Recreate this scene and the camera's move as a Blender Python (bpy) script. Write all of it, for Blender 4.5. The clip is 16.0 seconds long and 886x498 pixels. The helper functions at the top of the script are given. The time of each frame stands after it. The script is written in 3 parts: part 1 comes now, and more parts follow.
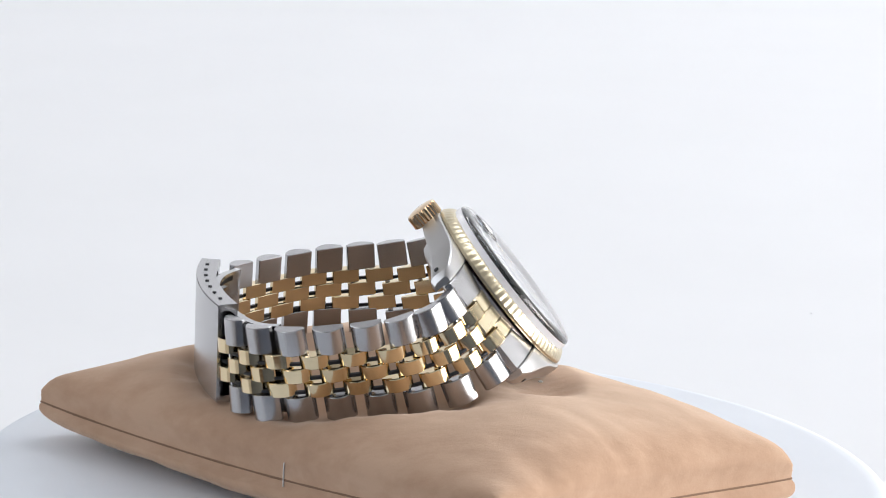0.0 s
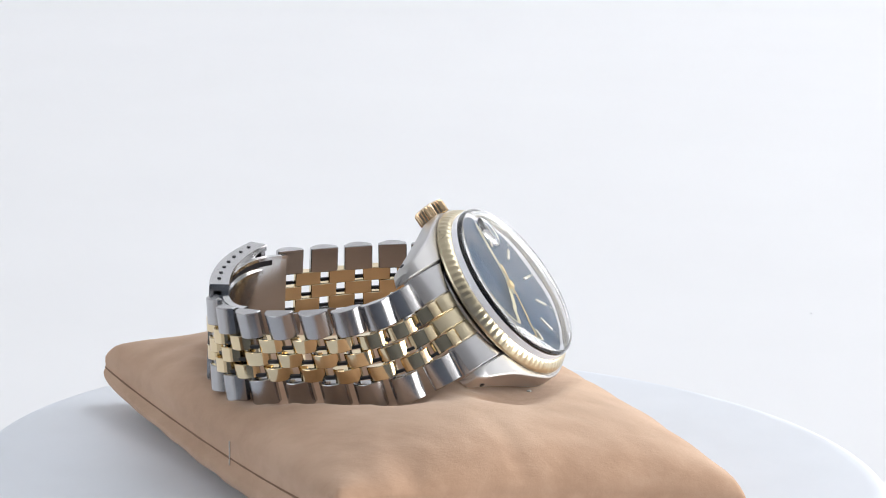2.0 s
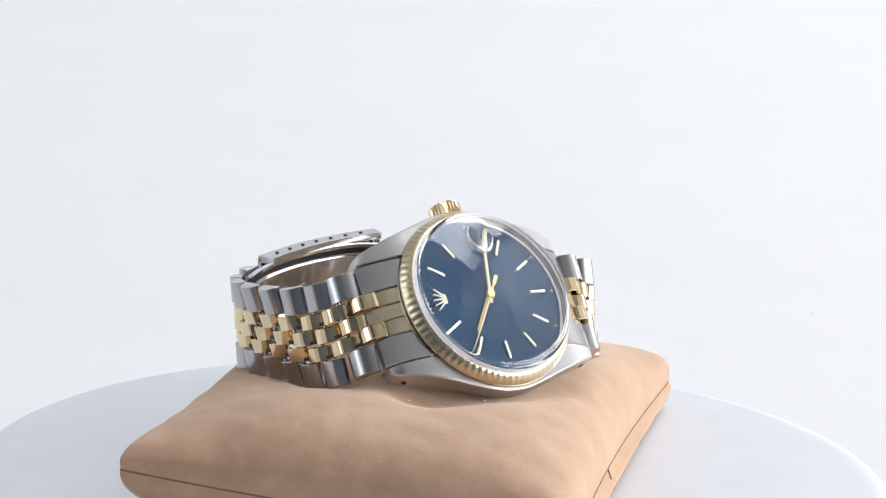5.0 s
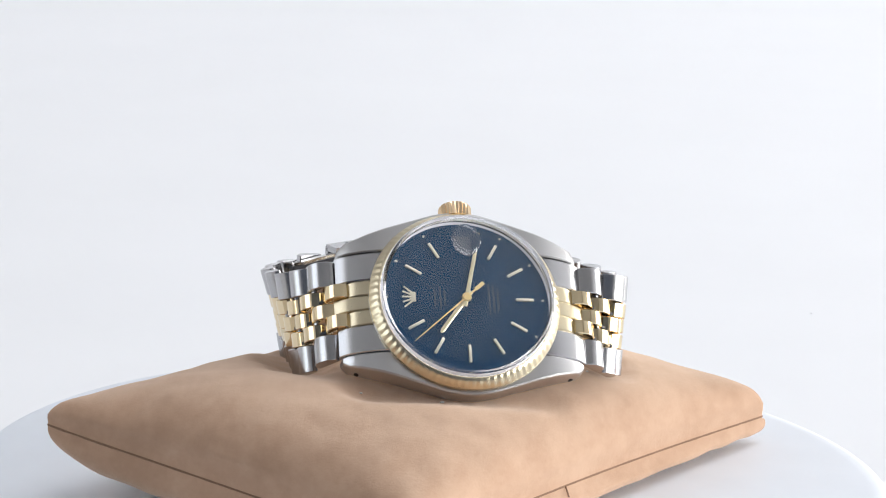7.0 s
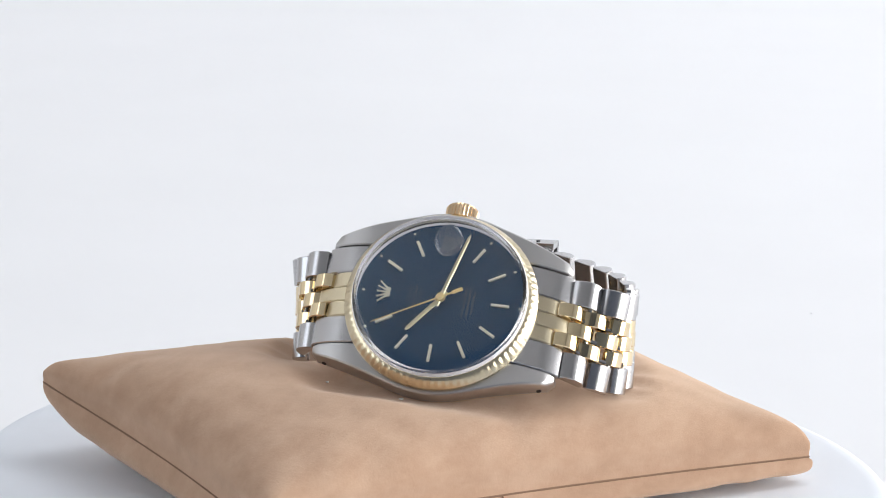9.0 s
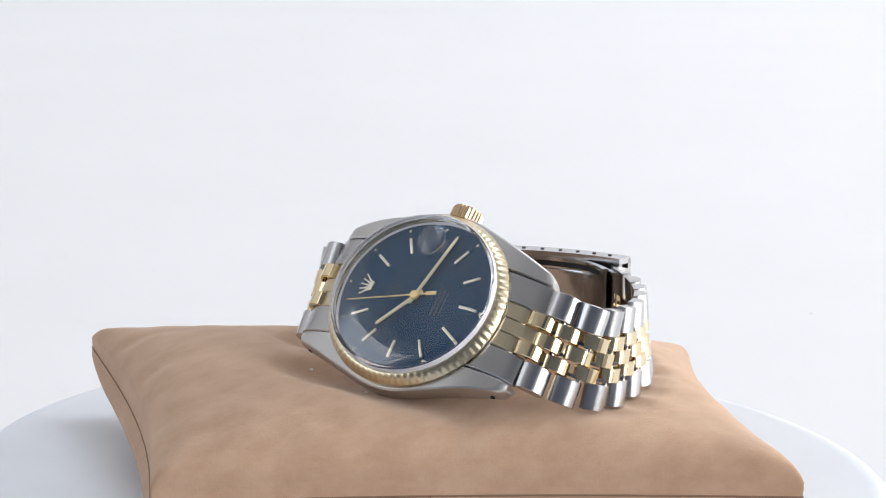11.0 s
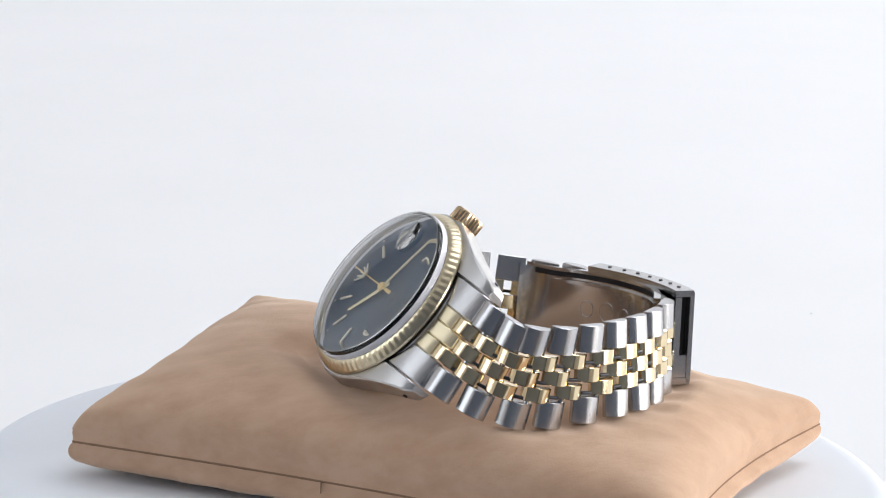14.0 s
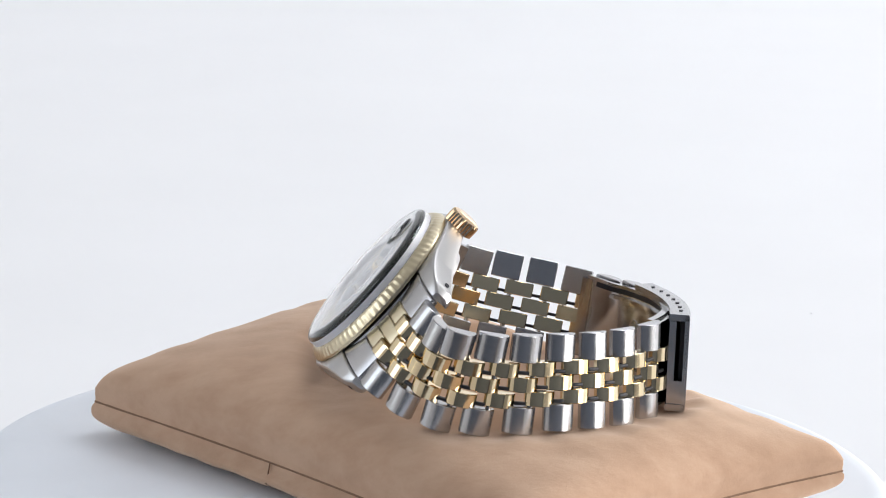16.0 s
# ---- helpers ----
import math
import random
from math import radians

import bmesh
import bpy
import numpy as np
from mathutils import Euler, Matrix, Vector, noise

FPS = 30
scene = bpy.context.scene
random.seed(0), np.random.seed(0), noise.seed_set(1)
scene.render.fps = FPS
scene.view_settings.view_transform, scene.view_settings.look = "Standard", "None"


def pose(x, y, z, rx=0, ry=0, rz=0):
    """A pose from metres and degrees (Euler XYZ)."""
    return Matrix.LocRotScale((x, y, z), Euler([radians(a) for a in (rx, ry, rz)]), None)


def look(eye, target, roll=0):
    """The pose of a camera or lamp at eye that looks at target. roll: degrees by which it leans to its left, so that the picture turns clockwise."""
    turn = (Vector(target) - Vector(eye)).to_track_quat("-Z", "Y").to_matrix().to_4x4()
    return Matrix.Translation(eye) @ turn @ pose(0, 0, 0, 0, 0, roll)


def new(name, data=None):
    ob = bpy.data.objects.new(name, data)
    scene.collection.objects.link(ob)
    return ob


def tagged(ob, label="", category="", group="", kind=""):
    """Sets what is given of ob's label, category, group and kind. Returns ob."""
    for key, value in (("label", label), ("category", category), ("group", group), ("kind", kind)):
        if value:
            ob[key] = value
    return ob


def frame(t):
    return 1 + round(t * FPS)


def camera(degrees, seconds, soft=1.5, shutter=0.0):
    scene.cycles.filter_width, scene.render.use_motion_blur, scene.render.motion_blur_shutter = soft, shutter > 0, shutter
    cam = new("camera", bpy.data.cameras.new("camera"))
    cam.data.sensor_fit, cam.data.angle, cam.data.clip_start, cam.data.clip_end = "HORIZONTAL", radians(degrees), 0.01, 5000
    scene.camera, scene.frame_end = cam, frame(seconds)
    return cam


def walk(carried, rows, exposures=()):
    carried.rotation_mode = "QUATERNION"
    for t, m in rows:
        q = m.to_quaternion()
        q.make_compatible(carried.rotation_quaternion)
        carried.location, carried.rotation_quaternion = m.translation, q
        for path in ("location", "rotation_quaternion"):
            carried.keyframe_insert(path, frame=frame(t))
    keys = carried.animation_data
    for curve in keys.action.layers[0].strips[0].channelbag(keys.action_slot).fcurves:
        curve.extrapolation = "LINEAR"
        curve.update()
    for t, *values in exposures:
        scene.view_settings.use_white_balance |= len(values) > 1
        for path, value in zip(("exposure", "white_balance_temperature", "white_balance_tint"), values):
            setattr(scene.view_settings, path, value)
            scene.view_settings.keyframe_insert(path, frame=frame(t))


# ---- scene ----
# ---- camera: stands still while the turntable turns ----
cam = camera(14.91, 16.0, soft=1.0)
CAM = pose(0.0, -0.5871, 0.1769, 90 - 13.152, 0, -0.017) @ pose(0, 0, 0, 0, 0, 2.316)
walk(cam, [(0.0, CAM), (16.0, CAM)])

# ---- light: daylight through one large window, white studio sweep ----
world = bpy.data.worlds.new("world")
scene.world = world
world.use_nodes = True
wbg = world.node_tree.nodes["Background"]
sky = world.node_tree.nodes.new("ShaderNodeTexSky")
sky.sky_type, sky.sun_disc = "NISHITA", False
sky.sun_elevation, sky.sun_rotation = radians(35), radians(70)
world.node_tree.links.new(sky.outputs["Color"], wbg.inputs["Color"])
wbg.inputs["Strength"].default_value = 0.1


def window_light(name, m, width, height, watts, colour):
    lamp = bpy.data.lights.new(name, "AREA")
    lamp.shape, lamp.size, lamp.size_y, lamp.energy, lamp.color = "RECTANGLE", width, height, watts, colour
    ob = new(name, lamp)
    ob.matrix_world = m
    return ob


WINDOW_EAST = (1.49, -0.05, 0.235)
WINDOW_NORTH = (0.66, 1.69, 0.3)
WINDOW_WEST = (-1.49, -0.55, 0.78)
SKYLIGHT = (0.80, 0.62, 1.69)
window_light("window_daylight", look(WINDOW_EAST, (0.0, -0.05, 0.235)), 2.3, 0.83, 37.5, (1.0, 0.985, 0.972))
window_light("skylight_daylight", look(SKYLIGHT, (0.80, 0.62, 0.0)), 1.3, 1.0, 12.5, (0.965, 0.98, 1.0))
window_light("window_daylight", look(WINDOW_WEST, (0.0, -0.55, 0.78)), 1.0, 1.4, 8.0, (0.94, 0.97, 1.0))
window_light("window_daylight", look(WINDOW_NORTH, (0.66, 0.0, 0.3)), 0.4, 0.95, 2.4, (1.0, 0.99, 0.98))
scene.view_settings.exposure = 0.065


# ---- materials ----
def material(name, base, rough=0.5, metal=0.0, **inputs):
    m = bpy.data.materials.new(name)
    m.use_nodes = True
    b = m.node_tree.nodes["Principled BSDF"]
    b.inputs["Base Color"].default_value = (*base, 1)
    b.inputs["Roughness"].default_value = rough
    b.inputs["Metallic"].default_value = metal
    for k, v in inputs.items():
        b.inputs[k.replace("_", " ")].default_value = v
    return m, m.node_tree, b


def nd(tree, kind, **props):
    n = tree.nodes.new(kind)
    for k, v in props.items():
        n.inputs[k.replace("_", " ")].default_value = v
    return n


def grain(tree, scale, stretch=(1, 1, 1), detail=4.0, rough=0.55):
    tc = tree.nodes.new("ShaderNodeTexCoord")
    mp = tree.nodes.new("ShaderNodeMapping")
    mp.inputs["Scale"].default_value = stretch
    tree.links.new(tc.outputs["Object"], mp.inputs["Vector"])
    n = nd(tree, "ShaderNodeTexNoise", Scale=scale, Detail=detail, Roughness=rough)
    tree.links.new(mp.outputs["Vector"], n.inputs["Vector"])
    return n


def ramp(tree, source, stops):
    r = tree.nodes.new("ShaderNodeValToRGB")
    while len(r.color_ramp.elements) < len(stops):
        r.color_ramp.elements.new(0.5)
    for e, (pos, col) in zip(r.color_ramp.elements, stops):
        e.position, e.color = pos, (*col, 1)
    tree.links.new(source, r.inputs["Fac"])
    return r


def span(tree, source, lo, hi):
    r = nd(tree, "ShaderNodeMapRange", To_Min=lo, To_Max=hi)
    tree.links.new(source, r.inputs["Value"])
    return r.outputs["Result"]


def bump(tree, source, bsdf, strength, distance):
    b = nd(tree, "ShaderNodeBump", Strength=strength, Distance=distance)
    tree.links.new(source, b.inputs["Height"])
    tree.links.new(b.outputs["Normal"], bsdf.inputs["Normal"])


def metal(name, base, rough, spread, scale, stretch, relief):
    m, t, b = material(name, base, rough, 1.0)
    fine = grain(t, scale, stretch)
    wear = grain(t, 160.0)
    add = t.nodes.new("ShaderNodeMath")
    add.operation = "ADD"
    t.links.new(span(t, fine.outputs["Fac"], rough - spread, rough + spread), add.inputs[0])
    t.links.new(span(t, wear.outputs["Fac"], -spread * 0.6, spread * 0.6), add.inputs[1])
    t.links.new(add.outputs[0], b.inputs["Roughness"])
    if relief:
        bump(t, fine.outputs["Fac"], b, relief, 0.00004)
    return m


STEEL_SATIN = metal("steel_satin", (0.50, 0.495, 0.503), 0.25, 0.012, 1800.0, (0.05, 1.0, 1.0), 0.0)
STEEL_POLISHED = metal("steel_polished", (0.55, 0.55, 0.555), 0.13, 0.03, 3000.0, (1, 1, 1), 0.0)
STEEL_CASE = metal("steel_case", (0.57, 0.562, 0.56), 0.34, 0.015, 1800.0, (1.0, 0.05, 1.0), 0.0)
GOLD = metal("gold_polished", (0.82, 0.68, 0.445), 0.1, 0.02, 3000.0, (1, 1, 1), 0.0)
GOLD_CASE = metal("gold_bezel", (0.67, 0.585, 0.415), 0.28, 0.015, 3000.0, (1, 1, 1), 0.0)
GOLD_CROWN = metal("gold_crown", (0.83, 0.62, 0.40), 0.14, 0.03, 3000.0, (1, 1, 1), 0.0)
GOLD_SWEEP = metal("gold_sweep", (0.95, 0.74, 0.36), 0.42, 0.05, 3000.0, (1, 1, 1), 0.0)
GOLD_PALE = metal("gold_pale", (0.84, 0.76, 0.53), 0.35, 0.05, 3000.0, (1, 1, 1), 0.0)
MARKER = metal("marker_pale", (0.86, 0.82, 0.68), 0.4, 0.05, 3000.0, (1, 1, 1), 0.0)
# near-black for small dark details; on the clasp sheet it stands in for shade
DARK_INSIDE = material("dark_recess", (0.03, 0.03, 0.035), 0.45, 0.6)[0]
PRINT = material("dial_print", (0.035, 0.055, 0.085), 0.6)[0]
LUME = material("lume_cream", (0.55, 0.55, 0.47), 0.6)[0]
DATE_DARK = material("date_dark", (0.035, 0.05, 0.085), 0.5)[0]


def dial_material():
    m, t, b = material("dial_blue", (0.012, 0.04, 0.10), 0.4, 0.7, Specular_IOR_Level=0.2)
    tc = t.nodes.new("ShaderNodeTexCoord")
    g = t.nodes.new("ShaderNodeTexGradient")
    g.gradient_type = "RADIAL"
    t.links.new(tc.outputs["Object"], g.inputs["Vector"])
    n = nd(t, "ShaderNodeTexNoise", Scale=260.0, Detail=3.0)
    n.noise_dimensions = "1D"
    t.links.new(g.outputs["Fac"], n.inputs["W"])
    r = ramp(t, n.outputs["Fac"], [(0.3, (0.002, 0.030, 0.078)), (0.7, (0.004, 0.044, 0.108))])
    t.links.new(r.outputs["Color"], b.inputs["Base Color"])
    t.links.new(span(t, n.outputs["Fac"], 0.4, 0.47), b.inputs["Roughness"])
    tangent = t.nodes.new("ShaderNodeTangent")
    tangent.direction_type, tangent.axis = "RADIAL", "Z"
    t.links.new(tangent.outputs["Tangent"], b.inputs["Tangent"])
    b.inputs["Anisotropic"].default_value = 0.3
    return m


DIAL_BLUE = dial_material()


def glass_material():
    m, t, b = material("crystal_acrylic", (1, 1, 1), 0.0, 0.0)
    b.inputs["Transmission Weight"].default_value = 1.0
    b.inputs["IOR"].default_value = 1.55
    fine = grain(t, 900.0, (1.0, 0.12, 1.0), detail=5.0)
    t.links.new(span(t, fine.outputs["Fac"], 0.05, 0.2), b.inputs["Coat Weight"])
    b.inputs["Sheen Weight"].default_value = 0.9
    b.inputs["Sheen Roughness"].default_value = 0.2
    b.inputs["Coat Roughness"].default_value = 0.14
    b.inputs["Coat IOR"].default_value = 1.6
    return m


CRYSTAL = glass_material()


RING_PALE = material("ring_pale", (0.55, 0.55, 0.6), 0.45)[0]
CRYSTAL_EDGE = material("crystal_scuffed", (0.9, 0.9, 0.93), 0.4, 0.0, Transmission_Weight=0.6, IOR=1.46)[0]


def suede_material():
    m, t, b = material("suede_tan", (0.5, 0.33, 0.22), 0.92)
    broad = grain(t, 55.0, detail=3.0)
    fine = grain(t, 1800.0, detail=5.0, rough=0.7)
    nap = grain(t, 260.0, (1.0, 0.45, 1.0), detail=5.0, rough=0.65)
    mix = t.nodes.new("ShaderNodeMath")
    mix.operation = "MULTIPLY_ADD"
    mix.inputs[1].default_value = 0.45
    t.links.new(nap.outputs["Fac"], mix.inputs[0])
    half = t.nodes.new("ShaderNodeMath")
    half.operation = "MULTIPLY"
    half.inputs[1].default_value = 0.55
    t.links.new(broad.outputs["Fac"], half.inputs[0])
    t.links.new(half.outputs[0], mix.inputs[2])
    r = ramp(t, mix.outputs[0], [(0.36, (0.455, 0.287, 0.19)), (0.5, (0.52, 0.334, 0.226)), (0.64, (0.58, 0.388, 0.27))])
    t.links.new(r.outputs["Color"], b.inputs["Base Color"])
    b.inputs["Sheen Weight"].default_value = 0.5
    b.inputs["Sheen Roughness"].default_value = 0.5
    b.inputs["Sheen Tint"].default_value = (1.0, 0.86, 0.72, 1)
    b.inputs["Specular IOR Level"].default_value = 0.15
    add = t.nodes.new("ShaderNodeMath")
    t.links.new(fine.outputs["Fac"], add.inputs[0])
    t.links.new(nap.outputs["Fac"], add.inputs[1])
    bump(t, add.outputs[0], b, 0.34, 0.0002)
    return m


SUEDE = suede_material()
THREAD = material("thread_brown", (0.25, 0.15, 0.095), 0.9)[0]
LINT = material("lint_white", (0.8, 0.78, 0.74), 0.9)[0]


def paint(name, base, rough, vary, scale):
    m, t, b = material(name, base, rough)
    n = grain(t, scale)
    lo, hi = [tuple(c * k for c in base) for k in (1 - vary, 1 + vary)]
    r = ramp(t, n.outputs["Fac"], [(0.35, lo), (0.65, hi)])
    t.links.new(r.outputs["Color"], b.inputs["Base Color"])
    bump(t, n.outputs["Fac"], b, 0.08, 0.0003)
    return m


DISC_WHITE = paint("turntable_white", (0.785, 0.82, 0.875), 0.5, 0.015, 60.0)
PAPER_WHITE = paint("paper_white", (0.855, 0.86, 0.878), 0.8, 0.008, 12.0)
WALL_WHITE = paint("wall_white", (0.78, 0.78, 0.78), 0.8, 0.02, 3.0)
WALL_GREY = paint("wall_grey", (0.12, 0.14, 0.18), 0.8, 0.04, 3.0)
CEILING = paint("ceiling_grey", (0.52, 0.525, 0.53), 0.8, 0.02, 3.0)
FLOOR_WOOD = paint("floor_wood", (0.22, 0.155, 0.11), 0.5, 0.15, 6.0)


# ---- mesh helpers ----
MM = 0.001


def mesh_of(name, bm, mat, smooth=35):
    bmesh.ops.recalc_face_normals(bm, faces=bm.faces)
    for f in bm.faces:
        f.smooth = True
    lim = radians(smooth)
    for e in bm.edges:
        e.smooth = len(e.link_faces) == 2 and e.calc_face_angle(0) < lim
    me = bpy.data.meshes.new(name)
    bm.to_mesh(me)
    bm.free()
    me.materials.append(mat)
    return me


def part(name, bm, mat, parent, label="", at=None, smooth=35):
    ob = new(name, bm if isinstance(bm, bpy.types.Mesh) else mesh_of(name, bm, mat, smooth))
    ob.parent = parent
    if at is not None:
        ob.matrix_basis = at
    return tagged(ob, label)


def thing(name, label, category, kind="", at=None):
    ob = new(name)
    if at is not None:
        ob.matrix_basis = at
    return tagged(ob, label, category, "", kind)


def box(bm, lo, hi, bevel=0.0):
    vs = bmesh.ops.create_cube(bm, size=1.0)["verts"]
    for v in vs:
        v.co = Vector([(a + b) / 2 + c * (b - a) for a, b, c in zip(lo, hi, v.co)])
    if bevel:
        es = list({e for v in vs for e in v.link_edges})
        bmesh.ops.bevel(bm, geom=es, offset=bevel, segments=2, affect="EDGES", profile=0.5)
    return bm


def boxed(lo, hi, bevel=0.0):
    return box(bmesh.new(), lo, hi, bevel)


def loft(bm, rings, closed=True, caps=True):
    """Skin a list of rings (lists of points) into bm."""
    rows = [[bm.verts.new(p) for p in ring] for ring in rings]
    n = len(rows[0])
    for a, b in zip(rows, rows[1:]):
        for i in range(n if closed else n - 1):
            j = (i + 1) % n
            bm.faces.new((a[i], a[j], b[j], b[i]))
    if caps:
        bm.faces.new(rows[0][::-1])
        bm.faces.new(rows[-1])
    return bm


def turned(profile, steps=96, caps=True):
    """A closed solid of revolution about z from (r, z) points in mm; a first or last r of 0 closes it."""
    bm = bmesh.new()
    rings = [[(r * MM * math.cos(2 * math.pi * k / steps), r * MM * math.sin(2 * math.pi * k / steps), z * MM) for k in range(steps)] for r, z in profile]
    loft(bm, rings, caps=caps)
    if not caps:
        bmesh.ops.remove_doubles(bm, verts=bm.verts, dist=1e-7)
    return bm


# ---- the turn of the table: seconds and degrees ----
TURN = [(0, 78.95), (1, 68.39), (2, 57.71), (3, 46.77), (4, 35.18), (5, 23.3), (6, 11.55), (7, 0.0), (8, -11.2), (9, -22.3),
        (10, -33.1), (11, -43.8), (12, -54.9), (13, -66.46), (14, -78.09), (15, -89.78), (16, -101.54)]


# ---- the setting ----
def structure(name, bm, mat, label):
    ob = new(name, mesh_of(name, bm, mat))
    return tagged(ob, label, name.split("_")[0], "", "structure")


def holed_wall(name, x, thick, y0, y1, z0, z1, hole, mat, label):
    bm = bmesh.new()
    (a0, a1), (b0, b1) = hole
    xs = (min(x, x + thick), max(x, x + thick))
    for ya, yb, za, zb in ((y0, a0, z0, z1), (a1, y1, z0, z1), (a0, a1, z0, b0), (a0, a1, b1, z1)):
        box(bm, (xs[0], ya, za), (xs[1], yb, zb))
    return structure(name, bm, mat, label)


FLOOR_Z = -0.80
structure("floor", boxed((-1.7, -1.9, FLOOR_Z - 0.1), (1.7, 1.9, FLOOR_Z)), FLOOR_WOOD, "brown wooden floor of the studio room")
bm = bmesh.new()
for xa, xb, ya, yb in ((-1.7, 1.7, 1.14, 1.9), (-1.7, 1.7, -1.9, 0.10), (-1.7, 0.13, 0.10, 1.14), (1.47, 1.7, 0.10, 1.14)):
    box(bm, (xa, ya, 1.7), (xb, yb, 1.8))
structure("ceiling", bm, CEILING, "pale grey ceiling with a skylight opening")
bm = bmesh.new()
for xa, xb, za, zb in ((-1.7, 0.45, FLOOR_Z, 1.7), (0.87, 1.7, FLOOR_Z, 1.7), (0.45, 0.87, FLOOR_Z, -0.19), (0.45, 0.87, 0.79, 1.7)):
    box(bm, (xa, 1.7, za), (xb, 1.9, zb))
structure("wall_north", bm, WALL_WHITE, "white wall with a window opening")
structure("wall_south", boxed((-1.7, -1.9, FLOOR_Z), (1.7, -1.7, 1.7)), WALL_GREY, "plain blue-grey painted wall")
holed_wall("wall_east", 1.5, 0.2, -1.7, 1.7, FLOOR_Z, 1.7, ((-1.21, 1.11), (-0.19, 0.66)), WALL_WHITE, "white wall with a large window opening")
holed_wall("wall_west", -1.5, -0.2, -1.7, 1.7, FLOOR_Z, 1.7, ((-1.06, -0.04), (0.07, 1.49)), WALL_WHITE, "white wall with a tall window opening")


def sweep_sheet():
    bm = bmesh.new()
    base = -0.036
    pts = [(-0.09, base), (0.75, base)]
    r = 0.5
    for k in range(1, 19):
        a = k / 18 * math.pi / 2
        pts.append((0.75 + r * math.sin(a), base + r - r * math.cos(a)))
    pts.append((1.25, 1.3))
    loop = pts + [(y + 0.003, z - 0.003) for y, z in pts[::-1]]
    return loft(bm, [[(x, y, z) for y, z in loop] for x in (-1.1, -0.4, 0.2, 0.45)])


structure("backdrop", sweep_sheet(), PAPER_WHITE, "seamless white paper sweep behind the turntable")


def studio_table():
    t = thing("studio_table", "white table carrying the paper sweep", "table", at=pose(0, 0.48, FLOOR_Z))
    top = -FLOOR_Z - 0.040
    part("tabletop", boxed((-0.9, -0.58, top - 0.03), (0.9, 0.62, top), 0.003), WALL_WHITE, t)
    leg = mesh_of("leg", boxed((-0.025, -0.025, 0), (0.025, 0.025, top - 0.03), 0.002), WALL_WHITE)
    for x in (-0.85, 0.85):
        for y in (-0.53, 0.57):
            part("leg", leg, None, t, at=pose(x, y, 0))


studio_table()


def paper_speck():
    bm = bmesh.new()
    bmesh.ops.create_icosphere(bm, subdivisions=1, radius=0.2 * MM)
    for v in bm.verts:
        v.co.z = max(-0.1 * MM, v.co.z * 0.6)
    ob = new("dust_speck", mesh_of("dust_speck", bm, DARK_INSIDE))
    ob.matrix_basis = pose(0.0966, 0.267, -0.0359)
    return tagged(ob, "tiny dark speck lying on the white paper sweep", "speck")


paper_speck()


# ---- turntable ----
def turntable():
    base = thing("round_plinth", "low white round plinth under the turning disc", "plinth", at=pose(0, 0, -0.036))
    part("housing", turned([(66, 0), (70, 0), (71, 1), (71, 8), (69, 9.5), (60, 9.5)]), DISC_WHITE, base)
    disc = thing("turntable_disc", "white round turntable disc under the cushion", "turntable")
    prof = [(30, -10), (82.4, -10), (83.5, -9.2), (84.1, -8), (84.2, -5.2), (83.8, -3.8), (82.8, -2.7), (81.2, -2.15), (79.3, -2), (30, -2)]
    part("platter", turned(prof, 160), DISC_WHITE, disc)
    part("spindle", turned([(4, -26.4), (8, -26.4), (8, -9.9), (4, -9.9)], 32), DISC_WHITE, disc)
    return disc


DISC = turntable()

# ---- where the watch lies ----
HEAD = Matrix(((0.97852, -0.10041, 0.18002, 0.00462), (0.20225, 0.63646, -0.74432, -0.01107), (-0.03984, 0.76475, 0.64310, 0.03367), (0, 0, 0, 1)))


# ---- bracelet: upper and lower edge lines round the loop, one step a link ----
def hp(x, y, z):
    return HEAD @ Vector((x * MM, y * MM, z * MM)) / MM


UPPER = [hp(-22.2, 9.2, -4.9), (-24.0, -4.4, 36.5), (-26.9, -1.2, 34.7), (-29.8, 3.6, 33.5), (-31.4, 9.5, 32.4), (-32.0, 16.3, 31.3), (-30.6, 23.2, 30.4),
         (-27.8, 28.8, 30.0), (-23.0, 33.8, 30.4), (-15.5, 38.8, 31.0), (-8.0, 41.8, 31.4), (-1.0, 42.6, 31.8), (6.0, 41.0, 31.8), (12.3, 37.6, 31.8),
         (17.6, 33.5, 31.9), (22.4, 28.8, 32.3), (26.5, 23.8, 32.6), (29.7, 18.5, 32.9), (31.8, 13.1, 33.4), (33.0, 8.1, 34.0), hp(26.8, 9.3, -6.6), hp(22.2, 9.2, -4.7)]
LOWER = [hp(-22.2, -9.3, -5.5), (-21.5, -13.0, 19.9), (-23.9, -6.5, 17.0), (-25.0, 0.3, 15.5), (-25.6, 7.5, 14.9), (-27.0, 14.0, 14.2), (-28.4, 20.6, 13.7),
         (-27.4, 26.7, 13.5), (-23.0, 32.5, 14.0), (-15.5, 38.2, 14.0), (-8.0, 41.5, 14.2), (-1.0, 42.6, 14.5), (6.0, 41.2, 14.8), (13.0, 38.3, 15.2),
         (19.5, 34.5, 15.7), (24.6, 29.5, 16.2), (28.0, 23.5, 15.8), (30.5, 16.3, 15.5), (32.3, 9.5, 15.4), hp(29.8, -7.0, -16.0), hp(26.3, -9.2, -10.0), hp(22.3, -9.3, -5.2)]


